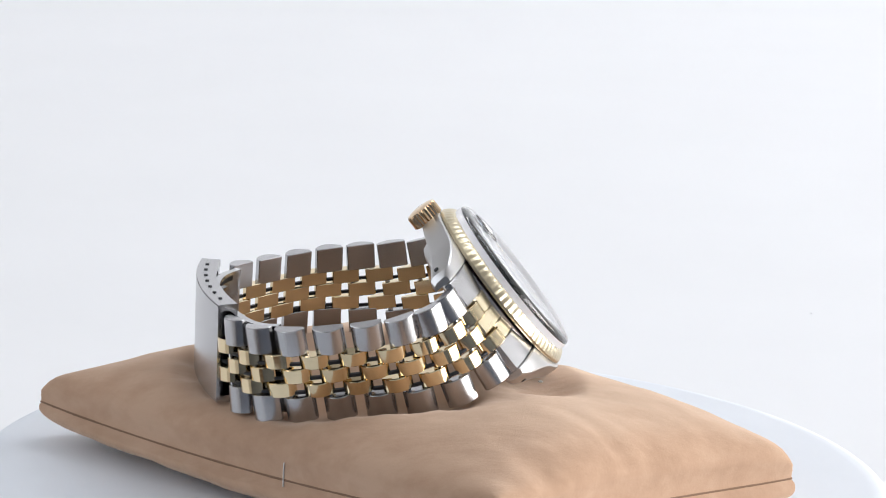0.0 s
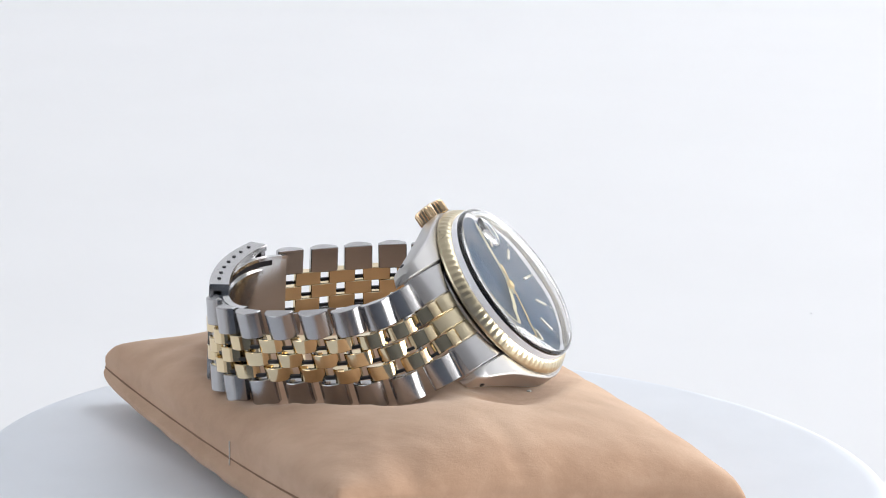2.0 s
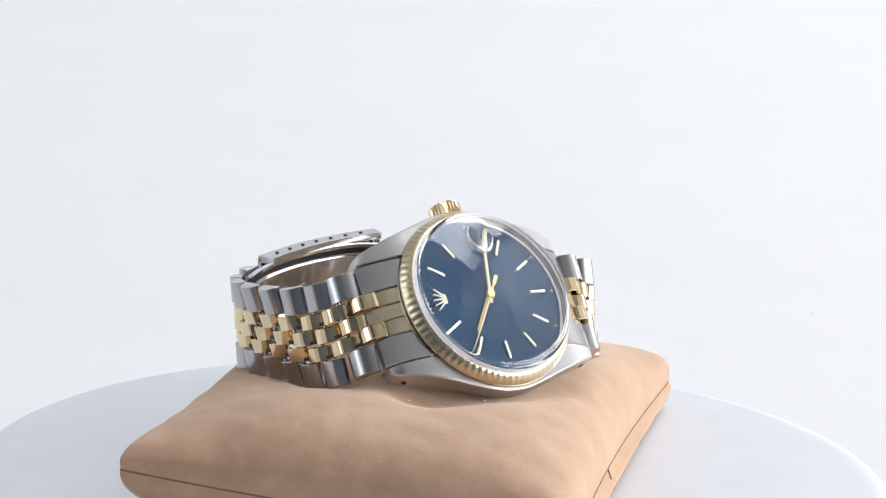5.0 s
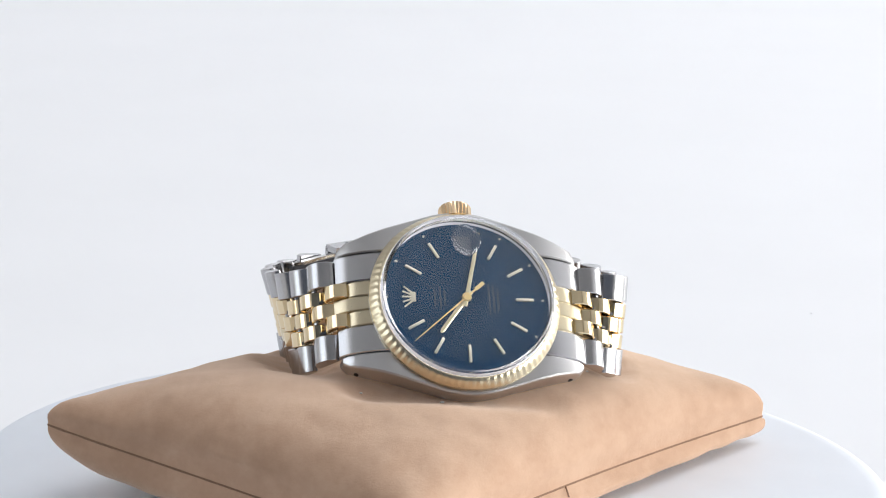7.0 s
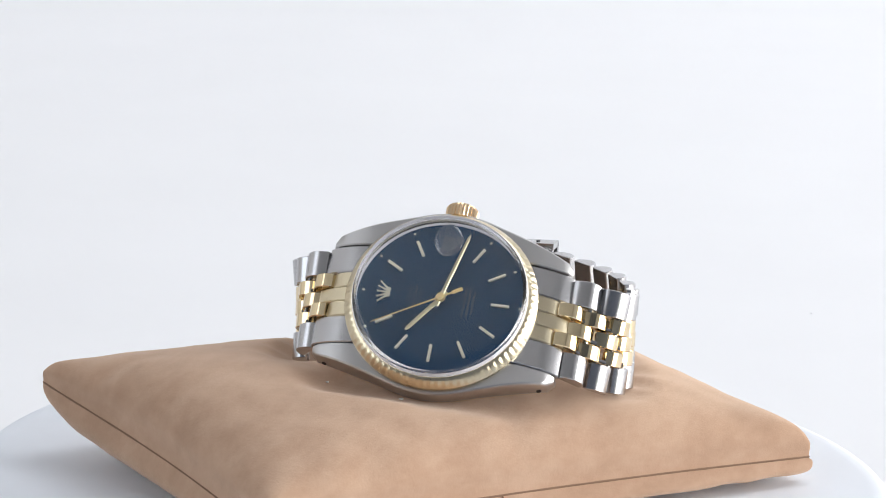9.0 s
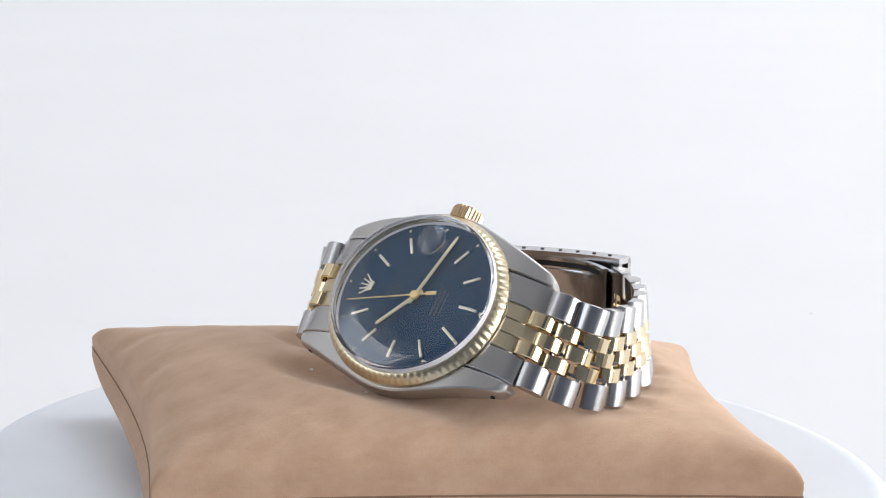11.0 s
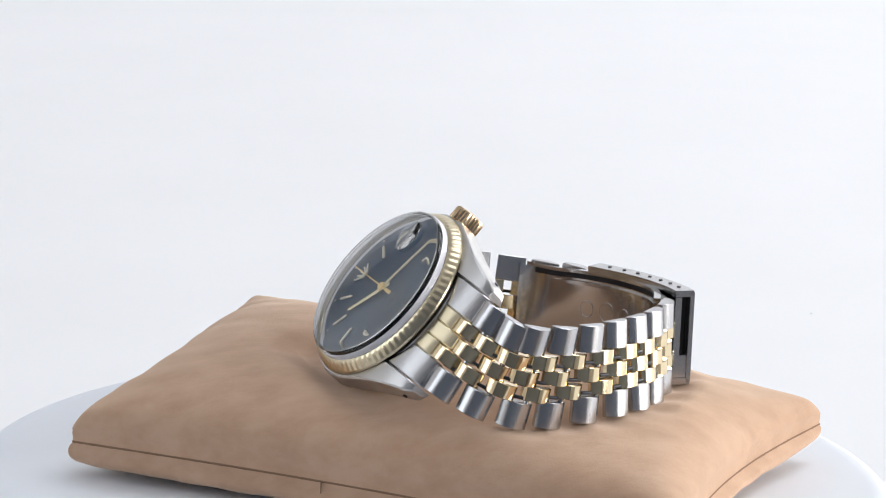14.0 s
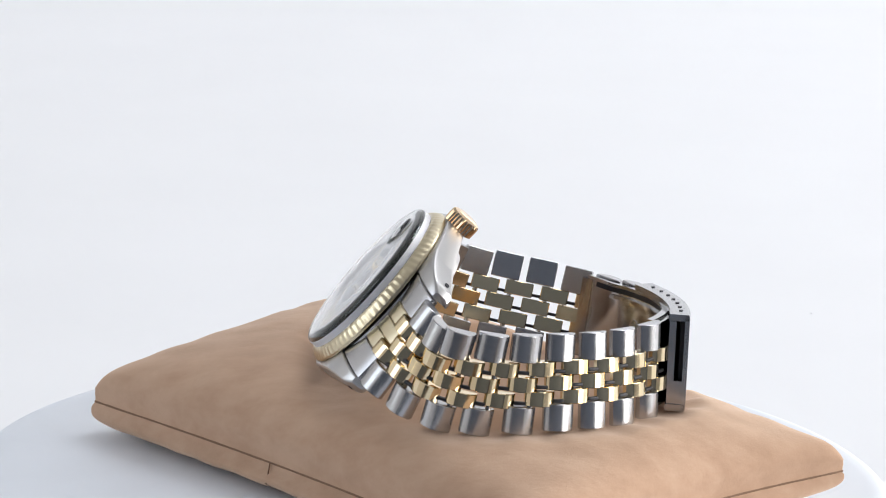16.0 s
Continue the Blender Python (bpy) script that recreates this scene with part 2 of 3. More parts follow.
# ---- cushion ----
CORNERS = {(-1, -1): (-67.4, -24.4, 11.4), (1, -1): (-3.0, -65.4, 4.4), (1, 1): (62.2, 29.2, 3.0), (-1, 1): (-2.5, 73.9, 5.2)}
TOP_Z = 22.0
FOOT = [Vector(p) for p in LOWER] + [hp(x, -17.4, -5.8) for x in range(-16, 17, 4)] + [hp(x, -14.0, -8.6) for x in range(-12, 13, 4)] + [hp(x, -11.6, -8.9) for x in (-20, 20)]


def cushion_xy(s, t):
    blunt = 1 - 0.008 * (s * t) ** 8
    ss, tt = s * blunt * (1 - 0.05 * (1 - t * t)), t * blunt * (1 - (0.068 + 0.016 * (1 + t)) * (1 - s * s))
    # the seam sags along one side and is drawn up along the opposite one
    sag = (1 - t * t) * (1.2 * ((1 + s) / 2) ** 4 - 1.9 * ((1 - s) / 2) ** 4) - 0.4 * (1 - s * s) * ((1 - t) / 2) ** 4
    out = Vector((0, 0, sag - 1.0 * (1 - s * s * t * t)))
    for (a, b), c in CORNERS.items():
        out += Vector(c) * ((1 + a * ss) * (1 + b * tt) / 4)
    return out


def ear(s, t):
    """The stuffed thickness that the corners keep right up to the seam."""
    d = max(0.0, min(1 - abs(s), 1 - abs(t)))
    return min(1.0, d / 0.035) ** 0.5 * (s * t) ** 6 * min(1.0, (1 - s * s * t * t) / 0.02)


def cushion_top(s, t):
    p = cushion_xy(s, t)
    k = (max(0.0, 1 - s * s) * max(0.0, 1 - t * t)) ** 0.27
    z = p.z + (TOP_Z - p.z) * k - 3.2 * math.exp(-((p.x - 2) ** 2 + (p.y - 8) ** 2) / 1600) + 3.6 * k * math.exp(-((p.x + 42) ** 2 + (p.y + 36) ** 2) / 500) - 1.5 * k * math.exp(-((p.x + 4) ** 2 + (p.y - 60) ** 2) / 350) - 1.6 * k * math.exp(-((p.x - 42) ** 2 + (p.y - 26) ** 2) / 400)
    z += 2.1 * ear(s, t)
    # the weight of the watch presses a soft dent
    dent = min(f.z - 0.25 + ((f.x - p.x) ** 2 + (f.y - p.y) ** 2) / 17.0 for f in FOOT)
    h = max(0.0, 1 - abs(z - dent) / 2.5)
    z = min(z, dent) - h * h * 0.6
    # gathers run in from the seam, broad unevenness inside
    edge = 1 - k
    pull = noise.noise(Vector((p.x * 0.16, p.y * 0.16, 1.0))) * 0.6 * edge * k * 2 + noise.noise(Vector((s * 2.3, t * 3.1, 0.7))) * 0.6 * k * edge * 2
    # folds square to the two seams that are drawn tightest
    for u, w in ((s, t), (-t, s)):
        wave = math.sin(w * 21 + 4.0 * noise.noise(Vector((w * 2.6, u * 0.6, 3.3)))) * (0.55 + 0.6 * noise.noise(Vector((w * 4.0, 2.0, 8.1))))
        pull += 0.4 * wave * min(1.0, 2.2 * k) * math.exp(-(1 - u) / 0.16)
    # the cover rolls over the seam, which lies in a shallow groove
    d = max(0.0, min(1 - abs(s), 1 - abs(t)))
    roll = Vector((p.x + 2.6, p.y - 3.7)).normalized() * (0.75 * min(1.0, d / 0.006) * math.exp(-d / 0.03))
    return Vector((p.x + roll.x, p.y + roll.y, z + pull + noise.noise(Vector((p.x * 0.07, p.y * 0.07, 5.0))) * 0.3 * k))


def cushion_bottom(s, t):
    p = cushion_xy(s, t)
    k = (max(0.0, 1 - s * s) * max(0.0, 1 - t * t)) ** (0.17 + 0.09 * ((1 - s) * (1 - t) / 4) ** 2 + 0.05 * ((1 - s) / 2) ** 2)
    pull = noise.noise(Vector((p.x * 0.15, p.y * 0.15, 9.0))) * 0.8 * k * (1 - k) * 2
    out = Vector((p.x + 2.6, p.y - 3.7)).normalized() * (1.7 * 4 * k * (1 - k))
    return Vector((p.x + out.x, p.y + out.y, max(-1.95, p.z + (-1.95 - p.z) * min(1, 1.15 * k) + pull - (0.85 + 0.65 * s) * ear(s, t))))


def cushion():
    c = thing("cushion", "tan suede watch cushion lying on the turntable", "cushion")
    n, m = 110, 76
    bm = bmesh.new()

    def grade(i, k):
        return math.sin((i / k - 0.5) * math.pi)
    top = [[bm.verts.new(cushion_top(grade(i, m), grade(j, n)) * MM) for i in range(m + 1)] for j in range(n + 1)]
    low = [[None] * (m + 1) for j in range(n + 1)]
    for j in range(n + 1):
        for i in range(m + 1):
            rim = i in (0, m) or j in (0, n)
            low[j][i] = top[j][i] if rim else bm.verts.new(cushion_bottom(grade(i, m), grade(j, n)) * MM)
    for j in range(n):
        for i in range(m):
            bm.faces.new((top[j][i], top[j][i + 1], top[j + 1][i + 1], top[j + 1][i]))
            bm.faces.new((low[j][i], low[j + 1][i], low[j + 1][i + 1], low[j][i + 1]))
    part("cover", bm, SUEDE, c, smooth=75)
    # thread in the seam round the rim
    rim = []
    for a, b in ((-1, -1), (1, -1), (1, 1), (-1, 1)):
        rim.append((a, b))
    pts = []
    for (a, b), (e, f) in zip(rim, rim[1:] + rim[:1]):
        for k in range(60):
            g = (math.sin((k / 60 - 0.5) * math.pi) + 1) / 2
            pts.append(cushion_xy(a + (e - a) * g, b + (f - b) * g))
    bm = bmesh.new()
    rings = []
    for k, p in enumerate(pts + pts[:1]):
        q = pts[(k + 1) % len(pts)] - pts[k - 1]
        side = q.cross(Vector((0, 0, 1))).normalized()
        rr = 0.2 + 0.06 * noise.noise(Vector((k * 0.9, 0.3, 0.0)))
        rings.append([(p + side * (rr * math.cos(h)) + Vector((0, 0, rr * math.sin(h)))) * MM for h in (0, 1.26, 2.51, 3.77, 5.03)])
    loft(bm, rings)
    part("seam", bm, THREAD, c, "thin brown stitched seam")
    # short seams where the side closes, and loose threads
    for (s0, t0), (s1, t1), mat, label in (((-1, -0.10), (-0.996, -0.105), LINT, "loose pale thread"),
                                           ((1, -0.155), (0.93, -0.07), THREAD, "short brown closing seam")):
        bm = bmesh.new()
        rings = []
        for k in range(7):
            f = k / 6
            p = cushion_bottom(s0 + (s1 - s0) * f, t0 + (t1 - t0) * f) if mat is THREAD else cushion_top(s0 + (s1 - s0) * f, t0 + (t1 - t0) * f)
            q = cushion_xy(s0, t0) - Vector((-2.6, 3.7, 0))
            p = p + Vector((q.x, q.y, 0)).normalized() * 0.15
            rings.append([(p + Vector((0.13 * math.cos(h), 0.13 * math.sin(h), 0.08 * math.cos(h)))) * MM for h in (0, 1.57, 3.14, 4.71)])
        loft(bm, rings)
        part("loose_thread" if mat is LINT else "closing_seam", bm, mat, c, label)
    return c


CUSHION = cushion()


def lint():
    for s0, t0, r in ((0.42, -0.30, 0.45), (0.10, -0.45, 0.3), (-0.35, 0.62, 0.25), (0.62, 0.35, 0.28)):
        p = cushion_top(s0, t0)
        bm = bmesh.new()
        bmesh.ops.create_icosphere(bm, subdivisions=2, radius=r * MM)
        for v in bm.verts:
            v.co = v.co * (1 + 0.5 * noise.noise(v.co * 4000)) + Vector((0, 0, 0))
            v.co.z *= 0.5
        part("lint_speck", bm, LINT, CUSHION, "tiny white lint speck", Matrix.Translation((p + Vector((0, 0, 0.1))) * MM))


lint()

# ---- wristwatch ----
WATCH = thing("wristwatch", "steel and gold wristwatch with blue dial leaning on a cushion", "wristwatch")


def head_part(name, bm, mat, label="", parent=None, smooth=35):
    if parent is None:
        return part(name, bm, mat, WATCH, label, HEAD, smooth)
    return part(name, bm, mat, parent, label, None, smooth)


def crest(x):
    """Height of the top of lugs and end links, which run out flush with each other."""
    return -1.72 - 3.3 * (max(0.0, abs(x) - 12.0) / 10.0) ** 2.0


def case():
    bm = turned([(8, -8.6), (12.8, -8.6), (13.6, -8.2), (14.2, -7.0), (16.2, -6.2), (17.0, -5.2), (17.0, -2.2), (16.4, -2.0), (12, -2.0)], 96)
    # flanks: the two long sides that run out into the lugs
    for sgn in (1, -1):
        rings = []
        for k in range(-22, 23):
            x = k / 22 * 21.6
            f = abs(x) / 21.6
            y1 = math.sqrt(17.85 ** 2 - x * x) if abs(x) < 5.6 else 16.95 - 0.33 * (abs(x) - 5.6)
            y0 = 9.75
            zt = crest(x)
            zb = -6.0 - 2.9 * f ** 2.2
            if f > 0.97:
                y1, zt, zb = y1 - 0.7, zt - 0.5, zb + 0.4
            ring = [(x, y0, zb), (x, y1 - 1.4, zb), (x, y1 - 0.5, zb + 0.4), (x, y1 - 0.1, zb + 1.1), (x, y1, zt - 0.6), (x, y1 - 0.12, zt - 0.22), (x, y1 - 0.4, zt), (x, y0 + 0.25, zt), (x, y0, zt - 0.25)]
            rings.append([(a * MM, sgn * b * MM, d * MM) for a, b, d in ring])
        loft(bm, rings)
    body = head_part("case", bm, STEEL_CASE, "brushed steel case with four lugs", smooth=28)
    for x in (-1, 1):
        for y in (-1, 1):
            b2 = bmesh.new()
            bmesh.ops.create_cone(b2, cap_ends=True, segments=14, radius1=0.45 * MM, radius2=0.45 * MM, depth=0.3 * MM,
                                  matrix=pose(x * 19.2 * MM, y * 12.4 * MM, -6.3 * MM, 90, 0, -y * x * 18))
            part("lug_hole", b2, DARK_INSIDE, body, "small dark lug hole")
    return body


def bezel():
    n = 80
    sub = 8
    prof = [(15.3, -1.7, 0), (16.95, -1.7, 0), (17.12, -1.45, 0), (17.08, -1.1, 0.3), (16.7, -0.45, 1), (16.2, 0.15, 1), (15.85, 0.42, 0.5), (15.62, 0.5, 0), (15.46, 0.45, 0), (15.44, -0.3, 0), (15.3, -1.7, 0)]
    rings = []
    for k in range(n * sub):
        a = 2 * math.pi * k / (n * sub)
        tri = abs(((k / sub) % 1) * 2 - 1)
        ring = []
        for r, z, w in prof:
            d = w * 0.105 * (tri - 0.7)
            ring.append(((r + d * 0.6) * MM * math.cos(a), (r + d * 0.6) * MM * math.sin(a), (z + d) * MM))
        rings.append(ring)
    bm = bmesh.new()
    loft(bm, rings + rings[:1], caps=False)
    bmesh.ops.remove_doubles(bm, verts=bm.verts, dist=1e-7)
    head_part("bezel", bm, GOLD_CASE, "fluted yellow gold bezel ring", smooth=22)
    ring = [(14.5, -1.25), (15.4, -1.25), (15.4, -0.5), (15.2, -0.45), (14.55, -0.78), (14.5, -1.25)]
    head_part("inner_ring", turned(ring, 96, False), RING_PALE, "pale inner ring under the crystal")


def bar_mesh(w, l, h, bevel):
    return boxed((-w / 2 * MM, -l / 2 * MM, 0), (w / 2 * MM, l / 2 * MM, h * MM), bevel * MM)


DIAL_Z = -0.0008


def dial():
    d = head_part("dial", turned([(0.4, -0.4), (14.8, -0.4), (14.8, 0.0), (0.4, 0.0)], 96), DIAL_BLUE, "glossy deep blue sunburst dial")
    d.matrix_basis = HEAD @ pose(0, 0, DIAL_Z)
    mark = mesh_of("hour_marker", bar_mesh(0.52, 3.2, 0.3, 0.08), MARKER)
    for h in (1, 2, 4, 5, 6, 7, 8, 9, 10, 11):
        a = radians(30 * (h - 3))
        part("hour_marker", mark, None, d, at=pose(10.55 * MM * math.sin(a), 10.55 * MM * math.cos(a), 0.0, 0, 0, -math.degrees(a)))
    pip = mesh_of("lume_pip", turned([(0.05, 0.14), (0.16, 0.13), (0.21, 0.08), (0.22, 0.0)], 12), LUME)
    for h in range(1, 13):
        a = radians(30 * (h - 3))
        part("lume_pip", pip, None, d, at=pose(13.75 * MM * math.sin(a), 13.75 * MM * math.cos(a), 0.0))
    # plain five-pointed emblem at twelve
    bm = bmesh.new()
    for k in range(-2, 3):
        a = k * 0.30
        x0, y0 = -8.9, k * 0.36
        x1, y1 = -8.9 - 2.1 * math.cos(a), y0 + 2.1 * math.sin(a) * 1.25
        px, py = -(y1 - y0), (x1 - x0)
        w0, w1 = 0.10, 0.05
        ring0 = [(x0 - px * w0, y0 - py * w0), (x0 + px * w0, y0 + py * w0)]
        ring1 = [(x1 - px * w1, y1 - py * w1), (x1 + px * w1, y1 + py * w1)]
        loft(bm, [[(*ring0[0], 0), (*ring0[1], 0), (*ring0[1], 0.25), (*ring0[0], 0.25)], [(*ring1[0], 0), (*ring1[1], 0), (*ring1[1], 0.25), (*ring1[0], 0.25)]])
        bmesh.ops.create_icosphere(bm, subdivisions=1, radius=0.24, matrix=Matrix.Translation((x1, y1, 0.15)))
    box(bm, (-8.95, -1.05, 0), (-8.4, 1.05, 0.28))
    bmesh.ops.scale(bm, vec=(0.85 * MM, 0.85 * MM, MM), verts=bm.verts)
    bmesh.ops.translate(bm, vec=(-1.9 * MM, 0, 0), verts=bm.verts)
    part("emblem", bm, MARKER, d, "small plain gold emblem at twelve")
    # lines of print that cannot be read
    for x, w in ((-5.6, 3.4), (-4.6, 4.6), (-3.8, 3.0), (4.2, 6.2), (5.0, 5.4), (5.8, 4.4)):
        part("print_line", boxed(((x - 0.17) * MM, -w / 2 * MM, 0), ((x + 0.17) * MM, w / 2 * MM, 0.03 * MM)), PRINT, d)
    part("date_window", boxed((-1.35 * MM, 9.3 * MM, 0), (1.35 * MM, 11.9 * MM, 0.04 * MM)), DATE_DARK, d, "small dark date window")
    for x in (-0.5, 0.45):
        part("date_mark", boxed(((x - 0.2) * MM, 9.85 * MM, 0), ((x + 0.2) * MM, 11.1 * MM, 0.07 * MM)), PRINT, d, "unreadable date mark")
    return d


def pointer(length, tail, w0, w1, h):
    bm = bmesh.new()
    loft(bm, [[(-w / 2 * MM, y * MM, 0), (w / 2 * MM, y * MM, 0), (w / 2 * 0.55 * MM, y * MM, h * MM), (-w / 2 * 0.55 * MM, y * MM, h * MM)]
              for y, w in ((-tail, w0), (0, w0), (length * 0.93, w1), (length, w1 * 0.4))])
    return bm


def dial_pointers():
    part("hour_hand", pointer(8.5, 1.6, 0.9, 0.78, 0.16), GOLD_PALE, WATCH, "gold hour hand", HEAD @ pose(0, 0, DIAL_Z + 0.00035, 0, 0, 144))
    part("minute_hand", pointer(13.0, 1.8, 0.78, 0.62, 0.16), GOLD_PALE, WATCH, "gold minute hand", HEAD @ pose(0, 0, DIAL_Z + 0.00060, 0, 0, -13.5))
    bm = pointer(12.9, 4.0, 0.34, 0.2, 0.14)
    bmesh.ops.create_cone(bm, cap_ends=True, segments=24, radius1=0.9 * MM, radius2=0.75 * MM, depth=0.5 * MM)
    box(bm, (-0.34 * MM, -4.2 * MM, 0), (0.34 * MM, -2.2 * MM, 0.12 * MM))
    return part("second_hand", bm, GOLD_SWEEP, WATCH, "thin gold sweep second hand")


def crystal():
    prof = [(0.3, 1.95), (5, 1.92), (10, 1.74), (13.2, 1.52), (14.45, 1.25), (14.7, 0.6), (14.72, -0.4), (15.4, -0.4), (15.4, 1.75), (15.25, 2.2), (14.75, 2.52), (13.2, 2.8), (10, 3.06), (6, 3.15), (0.3, 3.18)]
    c = head_part("crystal", turned(prof, 96), CRYSTAL, "clear domed scratched acrylic crystal", smooth=40)
    c.visible_shadow = False
    ring = [(15.41, 0.52), (15.5, 0.52), (15.5, 1.6), (15.41, 1.72), (15.41, 0.52)]
    edge = part("crystal_edge", turned(ring, 96, False), CRYSTAL_EDGE, c, "scuffed frosted rim of the crystal")
    edge.visible_shadow = False
    # magnifier over the date
    bm = bmesh.new()
    rings = []
    for s, z in ((1.0, 3.0), (1.0, 3.14), (0.93, 3.32), (0.75, 3.49), (0.45, 3.62), (0.12, 3.66)):
        rings.append([(2.7 * s * MM * math.cos(a) * (1 - 0.08 * abs(math.sin(2 * a))), (9.9 + 3.1 * s * math.sin(a)) * MM, z * MM) for a in [k / 40 * 2 * math.pi for k in range(40)]])
    loft(bm, rings)
    mag = part("date_magnifier", bm, CRYSTAL, c, "clear oval magnifier over the date", smooth=40)
    mag.visible_shadow = False


def crown():
    n, sub = 26, 4
    bm = bmesh.new()
    rings = []
    for y, r, w in ((16.6, 1.7, 0), (17.3, 1.7, 0), (17.3, 2.6, 0), (17.5, 2.95, 1), (19.5, 2.95, 1), (19.9, 2.7, 0.3), (20.1, 2.1, 0), (20.25, 1.2, 0)):
        ring = []
        for k in range(n * sub):
            a = 2 * math.pi * k / (n * sub)
            rr = r - 0.22 * w * (0.5 + 0.5 * math.cos(2 * math.pi * k / sub))
            ring.append((rr * MM * math.cos(a), y * MM, (-4.1 + rr * math.sin(a)) * MM))
        rings.append(ring)
    loft(bm, rings)
    head_part("crown", bm, GOLD_CROWN, "knurled yellow gold winding crown", smooth=25)


def spline(line, g):
    n = len(line) - 1
    i = min(max(int(math.floor(g)), 0), n - 1)
    f = g - i
    p = [Vector(line[min(max(k, 0), n)]) for k in (i - 1, i, i + 1, i + 2)]
    if i == 0:
        p[0] = 2 * p[1] - p[2]
    if i == n - 1:
        p[3] = 2 * p[2] - p[1]
    return 0.5 * (2 * p[1] + (p[2] - p[0]) * f + (2 * p[0] - 5 * p[1] + 4 * p[2] - p[3]) * f * f + (3 * p[1] - p[0] - 3 * p[2] + p[3]) * f ** 3)


def band_frame(g, v, out=0.0):
    """The pose on the band: x along it, y from the upper to the lower edge, z outwards."""
    def at(h):
        return spline(UPPER, h).lerp(spline(LOWER, h), v)
    p = at(g)
    y = (spline(LOWER, g) - spline(UPPER, g)).normalized()
    x = at(g + 0.08) - at(g - 0.08)
    x = (x - y * x.dot(y)).normalized()
    z = x.cross(y)
    m = Matrix((x, y, z)).transposed().to_4x4()
    m.translation = (p + z * out) * MM
    return m


def link_mesh(name, length, width, mat, low=-1.35, high=1.15):
    """A link: flat inside, arched outside along the band, with eased side edges."""
    rise = (high - low) * 0.62
    radius = length * length / (8 * rise) + rise / 2
    half = math.asin(length / 2 / radius)
    prof = [(-length / 2 + 0.15, low), (length / 2 - 0.15, low), (length / 2, low + 0.15)]
    for k in range(13):
        a = half * (1 - k / 6)
        prof.append((radius * math.sin(a), high - radius + radius * math.cos(a)))
    prof.append((-length / 2, low + 0.15))
    bm = bmesh.new()
    rings = []
    for y, d in ((-width / 2, 0.12), (-width / 2 + 0.12, 0.0), (width / 2 - 0.12, 0.0), (width / 2, 0.12)):
        mid = (low + high) / 2
        rings.append([((x - math.copysign(d, x)) * MM, y * MM, (z - math.copysign(d, z - mid)) * MM) for x, z in prof])
    loft(bm, rings)
    return mesh_of(name, bm, mat, 24)


def bracelet():
    outer = link_mesh("outer_link", 5.35, 4.75, STEEL_SATIN)
    centre = link_mesh("centre_link", 5.2, 2.62, GOLD, -1.3, 1.0)
    pin_bm = bmesh.new()
    bmesh.ops.create_cone(pin_bm, cap_ends=True, segments=10, radius1=0.5 * MM, radius2=0.5 * MM, depth=15.5 * MM, matrix=pose(0, 0, 0, 90))
    pin = mesh_of("link_pin", pin_bm, STEEL_POLISHED)
    rows = [(k + 0.55, k + 1.02) for k in range(0, 8)] + [(k + 0.45, k - 0.02) for k in range(12, 21)]
    for g, h in rows:
        for v in (0.135, 0.865):
            part("outer_link", outer, None, WATCH, at=band_frame(g, v))
        part("centre_link", centre, None, WATCH, "polished gold centre link", band_frame(g, 0.5))
        for v in (0.345, 0.655):
            part("centre_link", centre, None, WATCH, "polished gold centre link", band_frame(h, v))
        part("link_pin", pin, None, WATCH, at=band_frame((g + h) / 2, 0.5, -0.3))
    joint = mesh_of("link_joint", boxed((-1.0 * MM, -0.28 * MM, -0.5 * MM), (1.0 * MM, 0.28 * MM, 0.25 * MM), 0.1 * MM), DARK_INSIDE)
    for g, h in rows:
        sgn = 1 if g < 10 else -1
        part("link_joint", joint, None, WATCH, "dark joint between centre links", band_frame(g + 0.5 * sgn, 0.54, -0.2))
        for v in (0.385, 0.695):
            part("link_joint", joint, None, WATCH, "dark joint between centre links", band_frame(h - 0.5 * sgn, v, -0.2))
    # end links between the lugs
    for sgn in (-1, 1):
        for name, y0, y1, x1, mat, label in (("end_link", 4.35, 9.58, 22.1, STEEL_SATIN, ""), ("end_link", -9.58, -4.35, 22.1, STEEL_SATIN, ""),
                                             ("end_link_centre", 1.40, 4.3, 20.1, GOLD_CASE, "gold centre of the end link"), ("end_link_centre", -4.3, -1.40, 20.1, GOLD_CASE, "gold centre of the end link"),
                                             ("end_link_tongue", -1.36, 1.36, 22.5, GOLD_CASE, "gold tongue of the end link")):
            bm = bmesh.new()
            rings = []
            for k in range(9):
                x = 13.0 + (x1 - 13.0) * k / 8
                f = (x - 13.0) / 9.1
                zt = crest(x) - 0.12 - (0.03 if name == "end_link_tongue" else 0) - (0.35 if k == 8 else 0)
                zb = min(zt - 0.6, -4.5 - 2.2 * f)
                rings.append([(sgn * x * MM, a * MM, b * MM) for a, b in ((y0, zb), (y1, zb), (y1, zt - 0.2), (y1 - 0.2, zt), (y0 + 0.2, zt), (y0, zt - 0.2))])
            loft(bm, rings)
            head_part(name, bm, mat, label)
    for g in (0.1, 20.9):
        for v in (0.345, 0.655):
            part("centre_link", centre, None, WATCH, "polished gold centre link", band_frame(g, v))


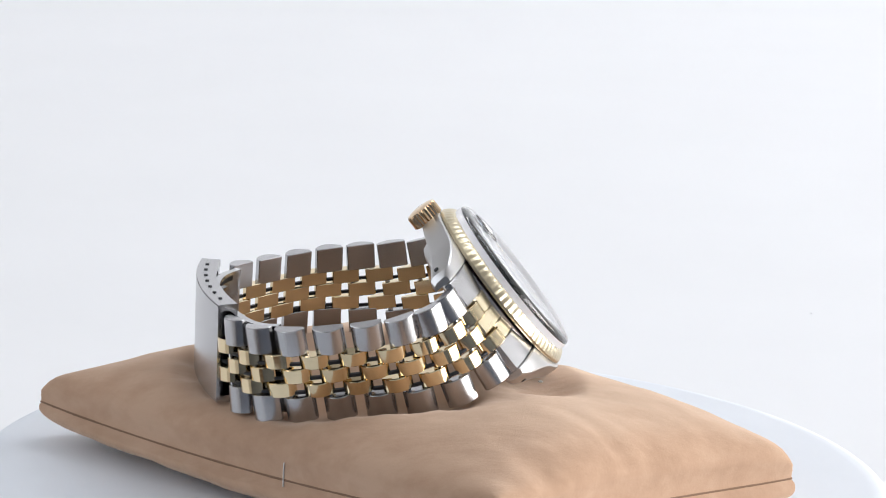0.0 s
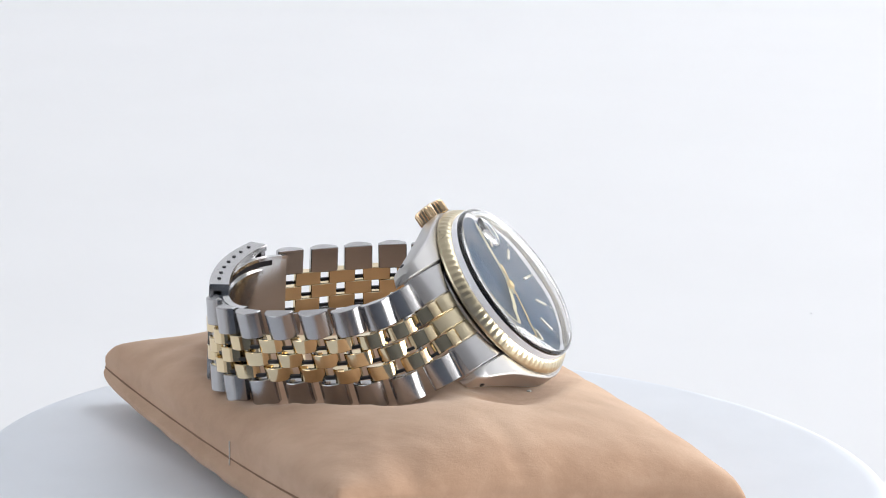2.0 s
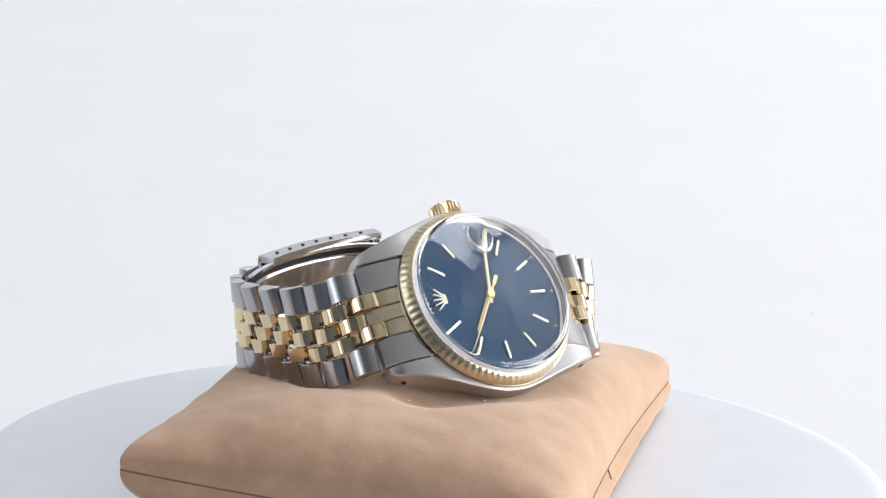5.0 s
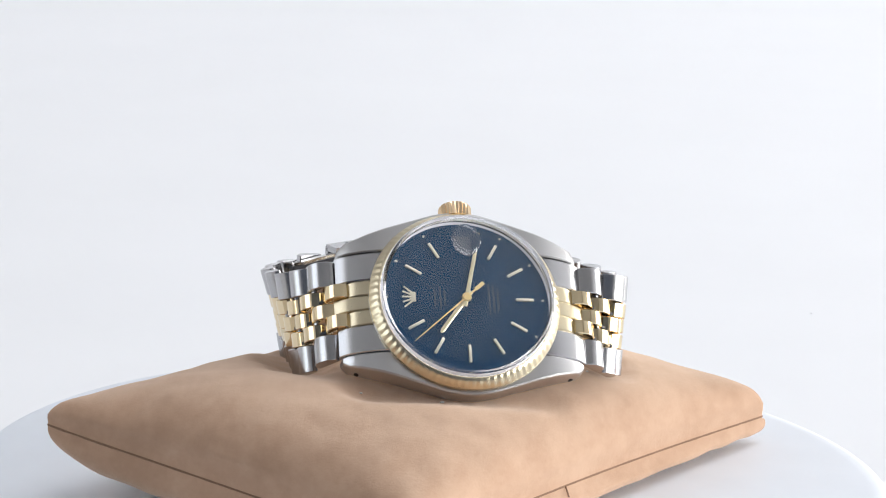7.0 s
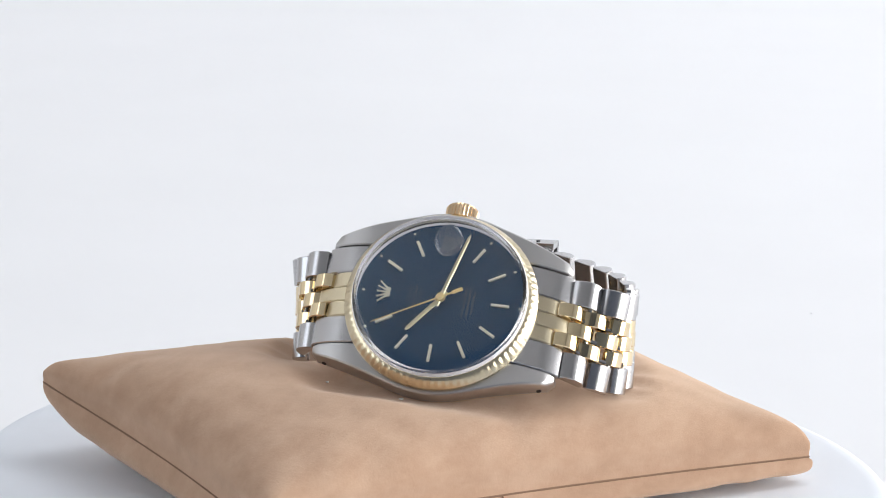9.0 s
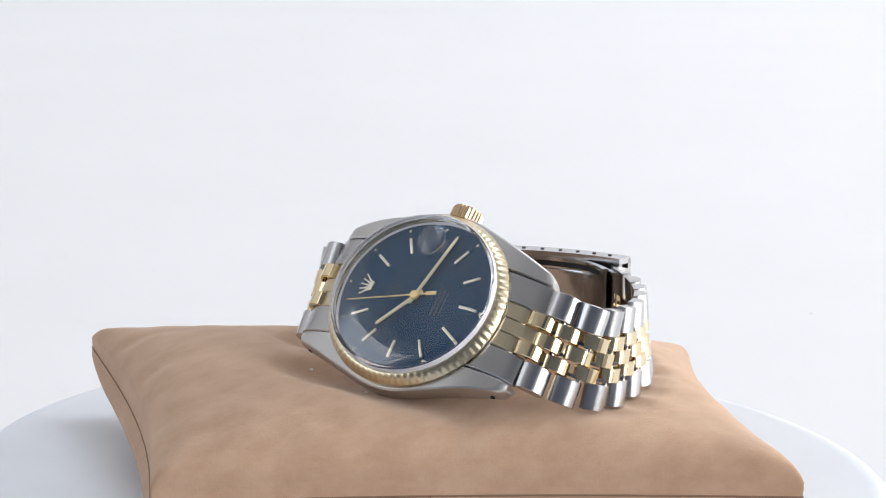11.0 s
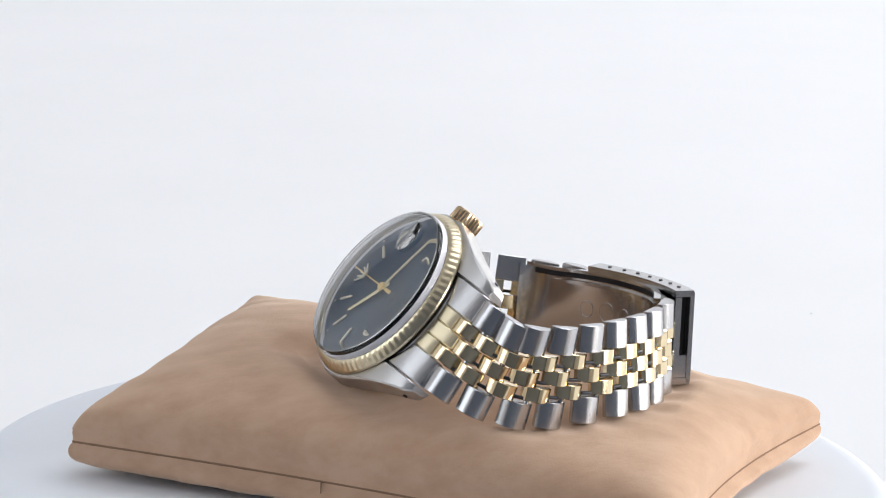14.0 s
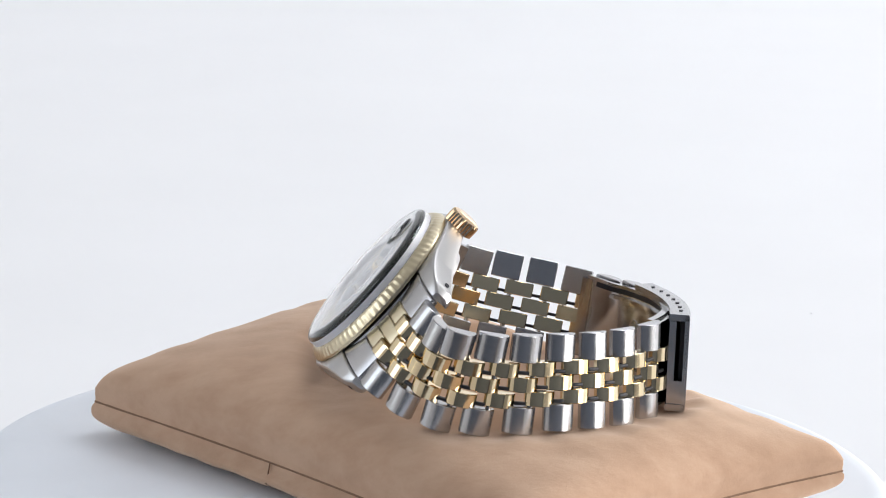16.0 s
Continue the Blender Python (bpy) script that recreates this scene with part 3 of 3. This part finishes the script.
def ribbon(g0, g1, v0, v1, inner, outer, steps=28):
    """A curved strip along the band; inner and outer: its distance outwards in mm, at its start and end."""
    bm = bmesh.new()
    rings = []
    for k in range(steps + 1):
        f = k / steps
        a, b = band_frame(g0 + (g1 - g0) * f, v0), band_frame(g0 + (g1 - g0) * f, v1)
        o0, o1 = [(q[0] + (q[1] - q[0]) * f * f) * MM for q in (inner, outer)]
        za, zb = a.col[2].to_3d(), b.col[2].to_3d()
        rings.append([a.translation + za * o0, b.translation + zb * o0, b.translation + zb * o1, a.translation + za * o1])
    return loft(bm, rings)


def plate_point(f, v, out):
    """A point on the clasp plate: f along it, v from its upper to its lower edge, out in mm from its face."""
    a, b, c = Vector((-22.0, 35.0)), Vector((-9.0, 44.6)), Vector((5.2, 45.7))
    p = a * (1 - f) ** 2 + b * 2 * f * (1 - f) + c * f * f
    d = (b - a) * (1 - f) + (c - b) * f
    n = Vector((-d.y, d.x)).normalized()
    top, low = 31.2 + 1.4 * f, 14.2 + 1.6 * f
    q = p + n * out
    return Vector((q.x, q.y, top + (low - top) * v)) * MM


def plate(v0, v1, inner, outer, f0=0.0, f1=1.0, steps=24):
    bm = bmesh.new()
    rings = []
    for k in range(steps + 1):
        f = f0 + (f1 - f0) * k / steps
        rings.append([plate_point(f, v0, inner), plate_point(f, v1, inner), plate_point(f, v1, outer), plate_point(f, v0, outer)])
    return loft(bm, rings)


def clasp():
    cover = part("clasp_cover", plate(0.0, 1.0, -0.8, 0.0), STEEL_SATIN, WATCH, "curved brushed steel clasp cover")
    part("flange", plate(-0.02, 0.05, -3.6, -0.15), STEEL_SATIN, cover)
    part("flange", plate(0.95, 1.02, -3.6, -0.15), STEEL_SATIN, cover)
    part("end_block", plate(0.70, 0.96, -3.4, -0.7, 0.90, 0.99, 4), STEEL_SATIN, cover)
    part("end_block", plate(0.06, 0.70, -3.5, -2.3, 0.93, 0.99, 3), STEEL_SATIN, cover)
    hole_bm = bmesh.new()
    bmesh.ops.create_cone(hole_bm, cap_ends=True, segments=14, radius1=0.36 * MM, radius2=0.36 * MM, depth=0.3 * MM)
    hole = mesh_of("adjustment_hole", hole_bm, DARK_INSIDE)
    for k in range(7):
        for v in (-0.02, 1.02):
            part("adjustment_hole", hole, None, cover, at=Matrix.Translation(plate_point(0.12 + 0.125 * k, v, -1.7)))
    # added near-black sheet: the shade in the hollow clasp, put into colour
    part("clasp_shade", plate(0.06, 0.94, -1.6, -0.85, 0.03, 0.91), DARK_INSIDE, WATCH, "dark sheet standing in for shade inside the clasp")
    blade = part("fold_blade", ribbon(6.0, 12.0, 0.04, 0.92, (-2.6, -2.6), (-2.1, -2.1), 40), STEEL_POLISHED, WATCH, "polished steel folding blade inside the clasp")
    for v in (0.015, 0.90):
        part("blade_rail", ribbon(6.0, 12.0, v, v + 0.035, (-3.1, -3.1), (-1.9, -1.9), 40), STEEL_POLISHED, blade)
    part("raised_bead", ribbon(7.0, 11.3, 0.145, 0.18, (-3.15, -3.15), (-2.55, -2.55), 30), STEEL_POLISHED, blade, "long raised polished bead")
    part("blade_groove", ribbon(6.3, 11.7, 0.06, 0.115, (-2.68, -2.68), (-2.55, -2.55), 30), DARK_INSIDE, blade, "dark groove along the blade")
    under = part("fold_blade", ribbon(7.2, 12.3, 0.06, 0.94, (-1.7, -1.5), (-1.25, -1.0), 40), STEEL_POLISHED, WATCH, "polished steel folding blade inside the clasp")
    part("blade_rail", ribbon(7.2, 12.3, 0.04, 0.075, (-2.0, -1.8), (-1.0, -0.8), 40), STEEL_POLISHED, under)
    for g, r in ((8.2, 1.5), (8.75, 1.9), (9.3, 1.5)):
        bm = bmesh.new()
        rings = []
        for k in range(33):
            a = k / 32 * 2 * math.pi
            rings.append([((r + 0.09 * math.cos(h)) * math.cos(a) * MM, (r + 0.09 * math.cos(h)) * math.sin(a) * MM, 0.06 * math.sin(h) * MM) for h in (0, 1.57, 3.14, 4.71)])
        loft(bm, rings, caps=False)
        bmesh.ops.remove_doubles(bm, verts=bm.verts, dist=1e-8)
        part("engraved_ring", bm, STEEL_SATIN, blade, "shallow engraved ring", band_frame(g, 0.45, -2.62))
    part("blade_hinge", ribbon(5.8, 6.15, 0.06, 0.94, (-2.9, -2.9), (-1.4, -1.4), 3), STEEL_POLISHED, WATCH)


case()
bezel()
dial()
SECOND = dial_pointers()
crystal()
crown()
bracelet()
clasp()


def motions():
    for ob in (DISC, CUSHION, WATCH):
        walk(ob, [(t, pose(0, 0, 0, 0, 0, a)) for t, a in TURN])
    walk(SECOND, [(t, HEAD @ pose(0, 0, DIAL_Z + 0.00085, 0, 0, 174.7 - 6.1 * t)) for t in range(0, 17)])


motions()
